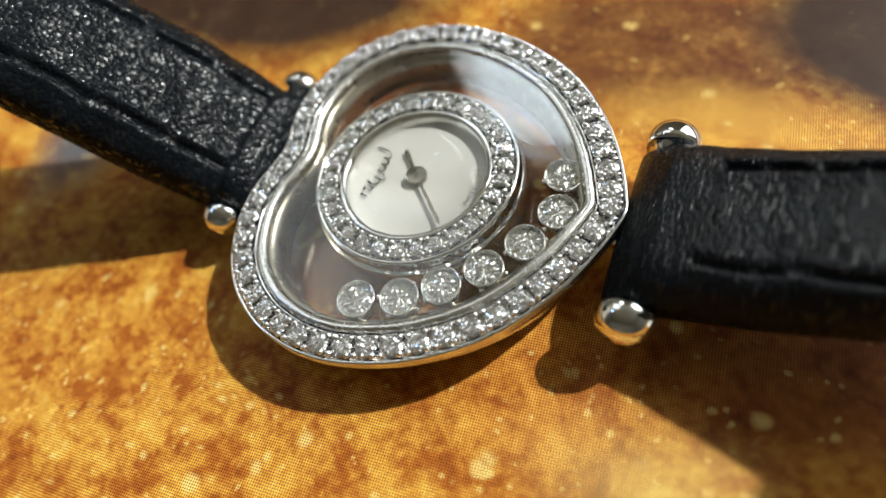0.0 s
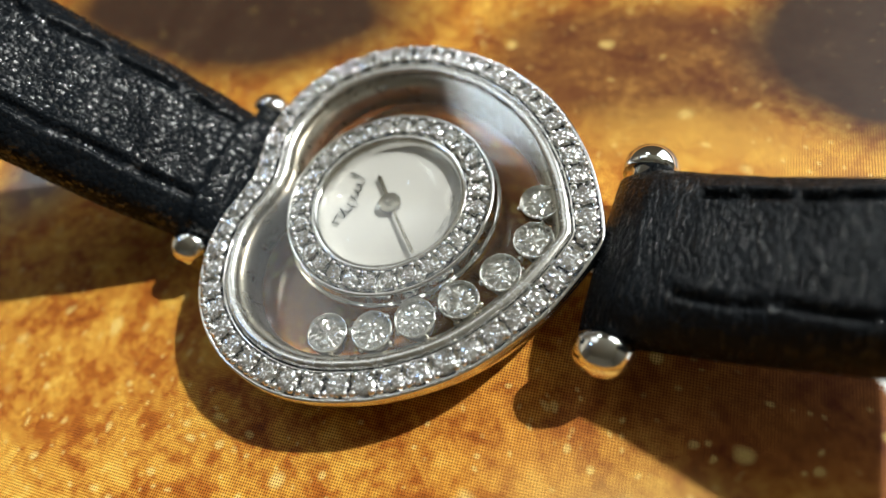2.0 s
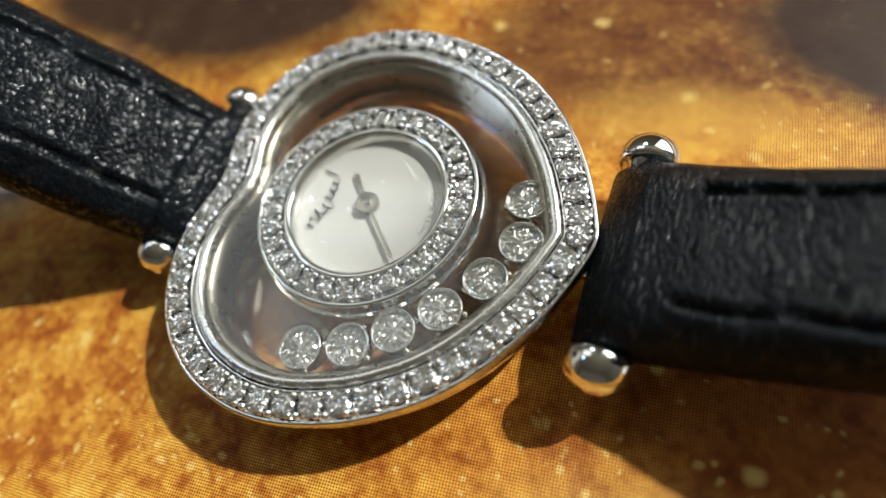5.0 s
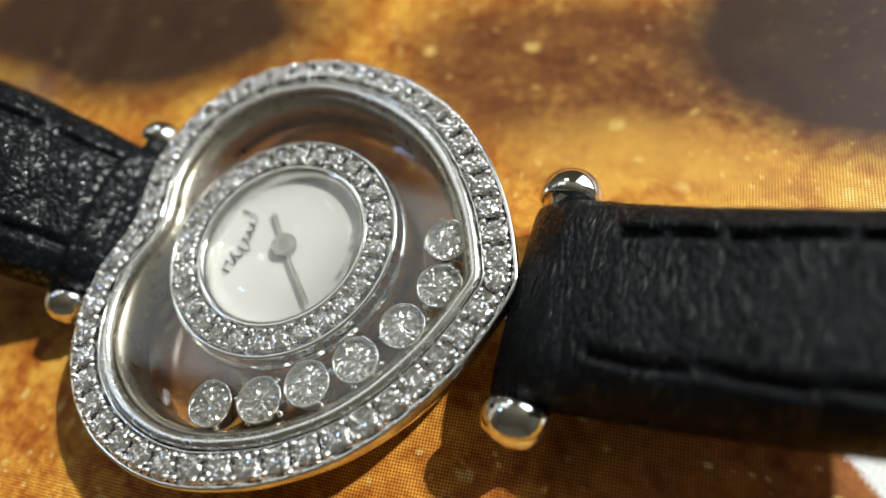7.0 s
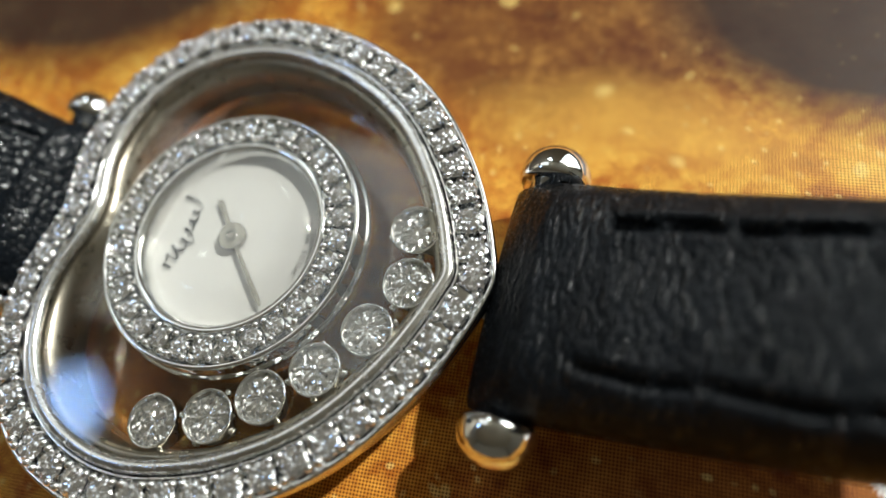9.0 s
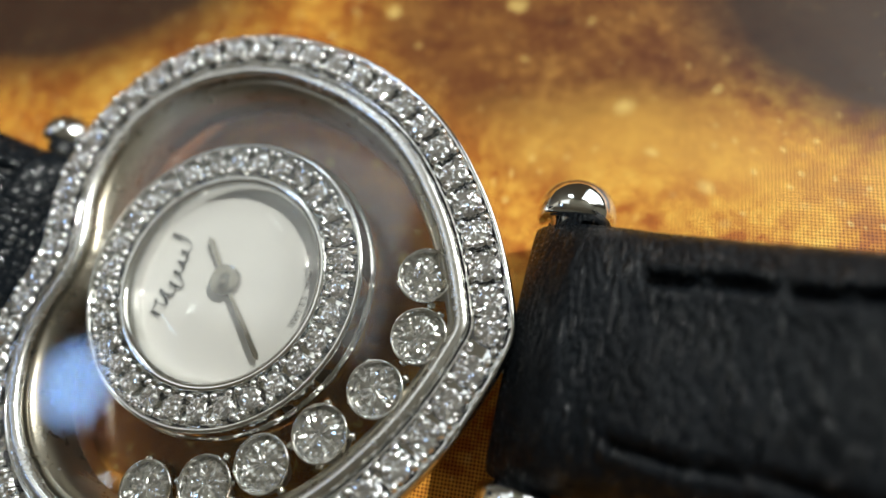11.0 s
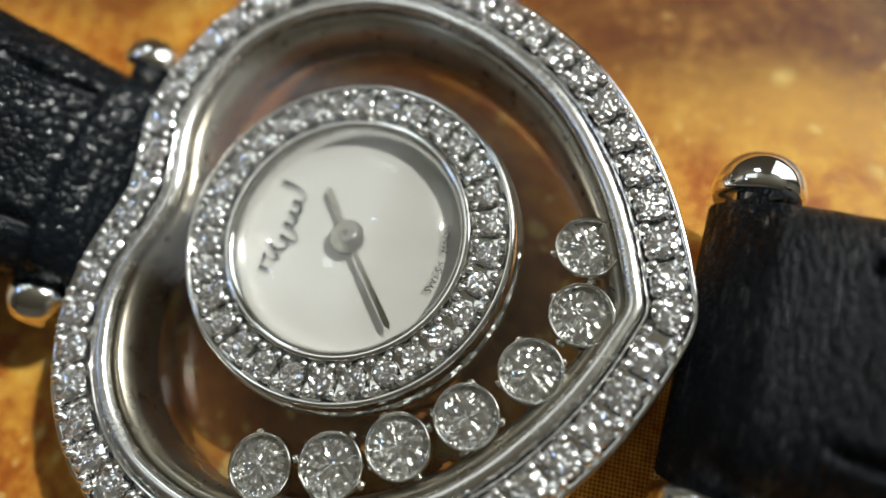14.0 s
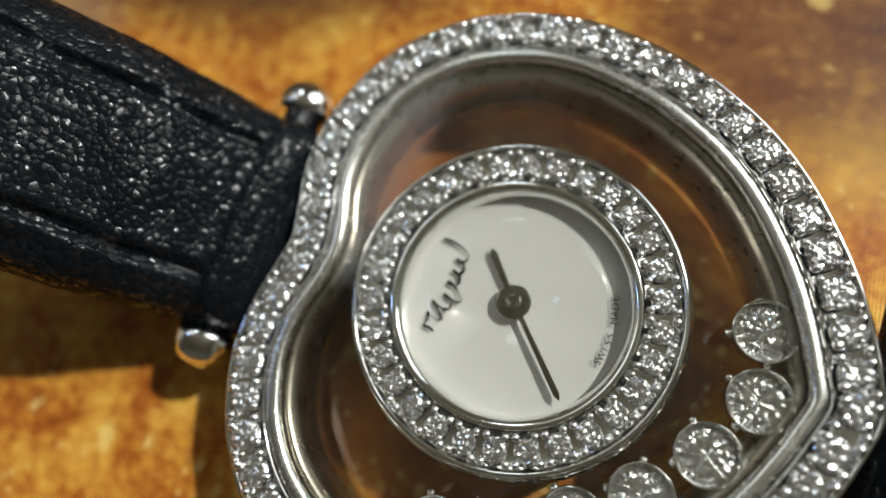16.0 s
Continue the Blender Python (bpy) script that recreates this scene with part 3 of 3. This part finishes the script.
# ---- studs and bars ----
stud_mesh = raw("stud", lathe([(0.01, 0.66), (0.14, 0.66), (0.15, 0.735), (0.20, 0.738), (0.216, 0.748), (0.227, 0.770), (0.231, 0.805), (0.222, 0.868), (0.194, 0.930), (0.148, 0.976), (0.082, 1.006), (0.008, 1.014)], 64, "y"), STEEL_FINE, True)
for name, x, z in (("strap_bar", 2.05, -0.02), ("strap_bar", -1.75, -0.02)):
    bm = lathe([(0.008, -0.71), (0.09, -0.71), (0.09, 0.71), (0.008, 0.71)], 24, "y")
    bar = part(name, bm, STEEL, watch, "steel bar through the strap end")
    bar.matrix_basis = at(x, 0, z)
    for s in (1, -1):
        size = 1.0 if x > 0 else 0.86
        same("stud", stud_mesh, bar, pose(0, 0, 0, 0, 0, 0 if s > 0 else 180) @ at(0, 0.88 * (1 - size), 0) @ Matrix.Scale(size, 4))
    lug = bmesh.new()
    inner = -0.5 if x > 0 else 0.42
    for y in (-0.12, 0.12):
        box(lug, min(0, inner), y - 0.05, -0.16, max(0, inner), y + 0.05, -0.06)
    part("lug", lug, STEEL, bar)


# ---- leather strap ----
def strap(name, label, way, half, seed, holes, rough, material, seams):
    """A padded strap half: way(s) gives x, z and slope in degrees at the length s."""
    rings, n = [], 128
    length, steps = 5.2, 150
    for i in range(steps + 1):
        s = length * (i / steps) ** 1.25
        x, z, slope = way(s)
        grow = min(1.0, math.sqrt(max(0.0, 1 - (1 - min(s / 0.22, 1.0)) ** 2)))
        ring = []
        for j in range(n):
            a = 2 * math.pi * j / n
            c, t = math.cos(a), math.sin(a)
            y = half(s) * math.copysign(abs(c) ** 0.62, c) * (0.93 + 0.07 * grow)
            if t >= 0:
                h = (0.20 + 0.21 * min(1.0, s / 0.35)) * abs(t) ** 0.72 * (0.25 + 0.75 * grow)
                # stitch seams pressed into the padding
                for q in (-1, 1):
                    if s > holes[q]:
                        gap = abs(y - q * seams[q] + 0.012 * math.sin(s * 9.0 + q))
                        knot = abs((s - holes[q] + STITCH / 2) % STITCH - STITCH / 2)
                        pinch = 1.0 - 0.85 * math.exp(-(knot / 0.05) ** 2) * (s - holes[q] > STITCH / 2)
                        deep, wide = seams["cut"][q]
                        h -= deep * pinch * math.exp(-(gap / wide) ** 2) - 0.2 * deep * pinch * math.exp(-((gap - 0.075) / 0.035) ** 2)
            else:
                h = -0.09 * abs(t) ** 0.5 * (0.25 + 0.75 * grow)
            w = noise.noise(Vector((s * 3.5 + seed, y * 1.7, seed * 0.37 + (0 if t >= 0 else 4)))) * rough + noise.noise(Vector((s * 11 + seed, y * 3.0, 2.0))) * rough * 0.5
            h += w * (1 if t >= 0 else 0.5)
            k = radians(slope)
            ring.append((x - math.sin(k) * h * way_sign(way), y + (0 if way is right_way else left_shift(s)), z + math.cos(k) * h))
        rings.append(ring)
    return part(name, loft(rings, True, False, True), material, watch, label)


def way_sign(way):
    return 1 if way is right_way else -1


def left_shift(s):
    """The left half leans a little to the side as it rises."""
    return -0.02 - 0.06 * min(1.0, s / 2.2)


STITCH = 0.60
SEAMS = {1: {1: 0.37, -1: 0.45, "cut": {1: (0.085, 0.026), -1: (0.05, 0.017)}},      # of the two strap halves
         -1: {1: 0.43, -1: 0.43, "cut": {1: (0.075, 0.026), -1: (0.075, 0.026)}}}


def right_way(s):
    far = max(0.0, s - 2.92)                                 # beyond this, out of view, the strap is bent up so sun passes beneath
    z = -0.085 + 0.20 * max(0.0, s - 0.1) + 0.11 * max(0.0, s - 1.1) + 1.4 * far
    return 1.84 + 0.985 * s, z, 11.0 + 5.5 * min(1.0, max(0.0, s - 0.9) / 0.4) + 38.0 * min(1.0, max(0.0, s - 2.65) / 0.5)


def left_way(s):
    rise = 0.71 * max(0.0, s - 0.45)
    return -1.46 - 0.86 * s, -0.07 + rise - 0.03 * max(0.0, s - 2.0) ** 2, 30.0 * min(1.0, s / 0.9)


right_strap = strap("strap", "black grained leather strap half with sunken seams", right_way, lambda s: 0.745 - 0.042 * s, 3.1, {1: 0.72, -1: 0.66}, 0.012, LEATHER, SEAMS[1])
left_strap = strap("strap", "black grained leather strap half arching upwards", left_way, lambda s: 0.69 + 0.08 * min(1.0, s / 1.2), 8.7, {1: 0.45, -1: 0.45}, 0.026, PEBBLED, SEAMS[-1])
thread_bm = tube([(-0.25 + 0.05 * i, 0, -0.020 * ((i - 5) / 5) ** 2) for i in range(11)], lambda w: 0.017 * math.sqrt(max(0.05, 1 - (2 * w - 1) ** 4)), 8)
thread = raw("stitch", thread_bm, THREAD, True)
for ob, way, sgn in ((right_strap, right_way, 1), (left_strap, left_way, -1)):
    for q in (-1, 1):
        for i in range(7):
            s = (0.45 if sgn < 0 else 0.72 if q > 0 else 0.66) + STITCH * (i + 0.5)
            x, z, slope = way(s)
            k = radians(slope)
            h = 0.275
            same("stitch", thread, ob, at(x - math.sin(k) * h * sgn, q * SEAMS[sgn][q] + (left_shift(s) if sgn < 0 else 0), z + math.cos(k) * h) @ pose(0, 0, 0, 0, -slope * sgn, 0))
cam.data.dof.focus_object = bpy.data.objects["floating_diamond.006"]
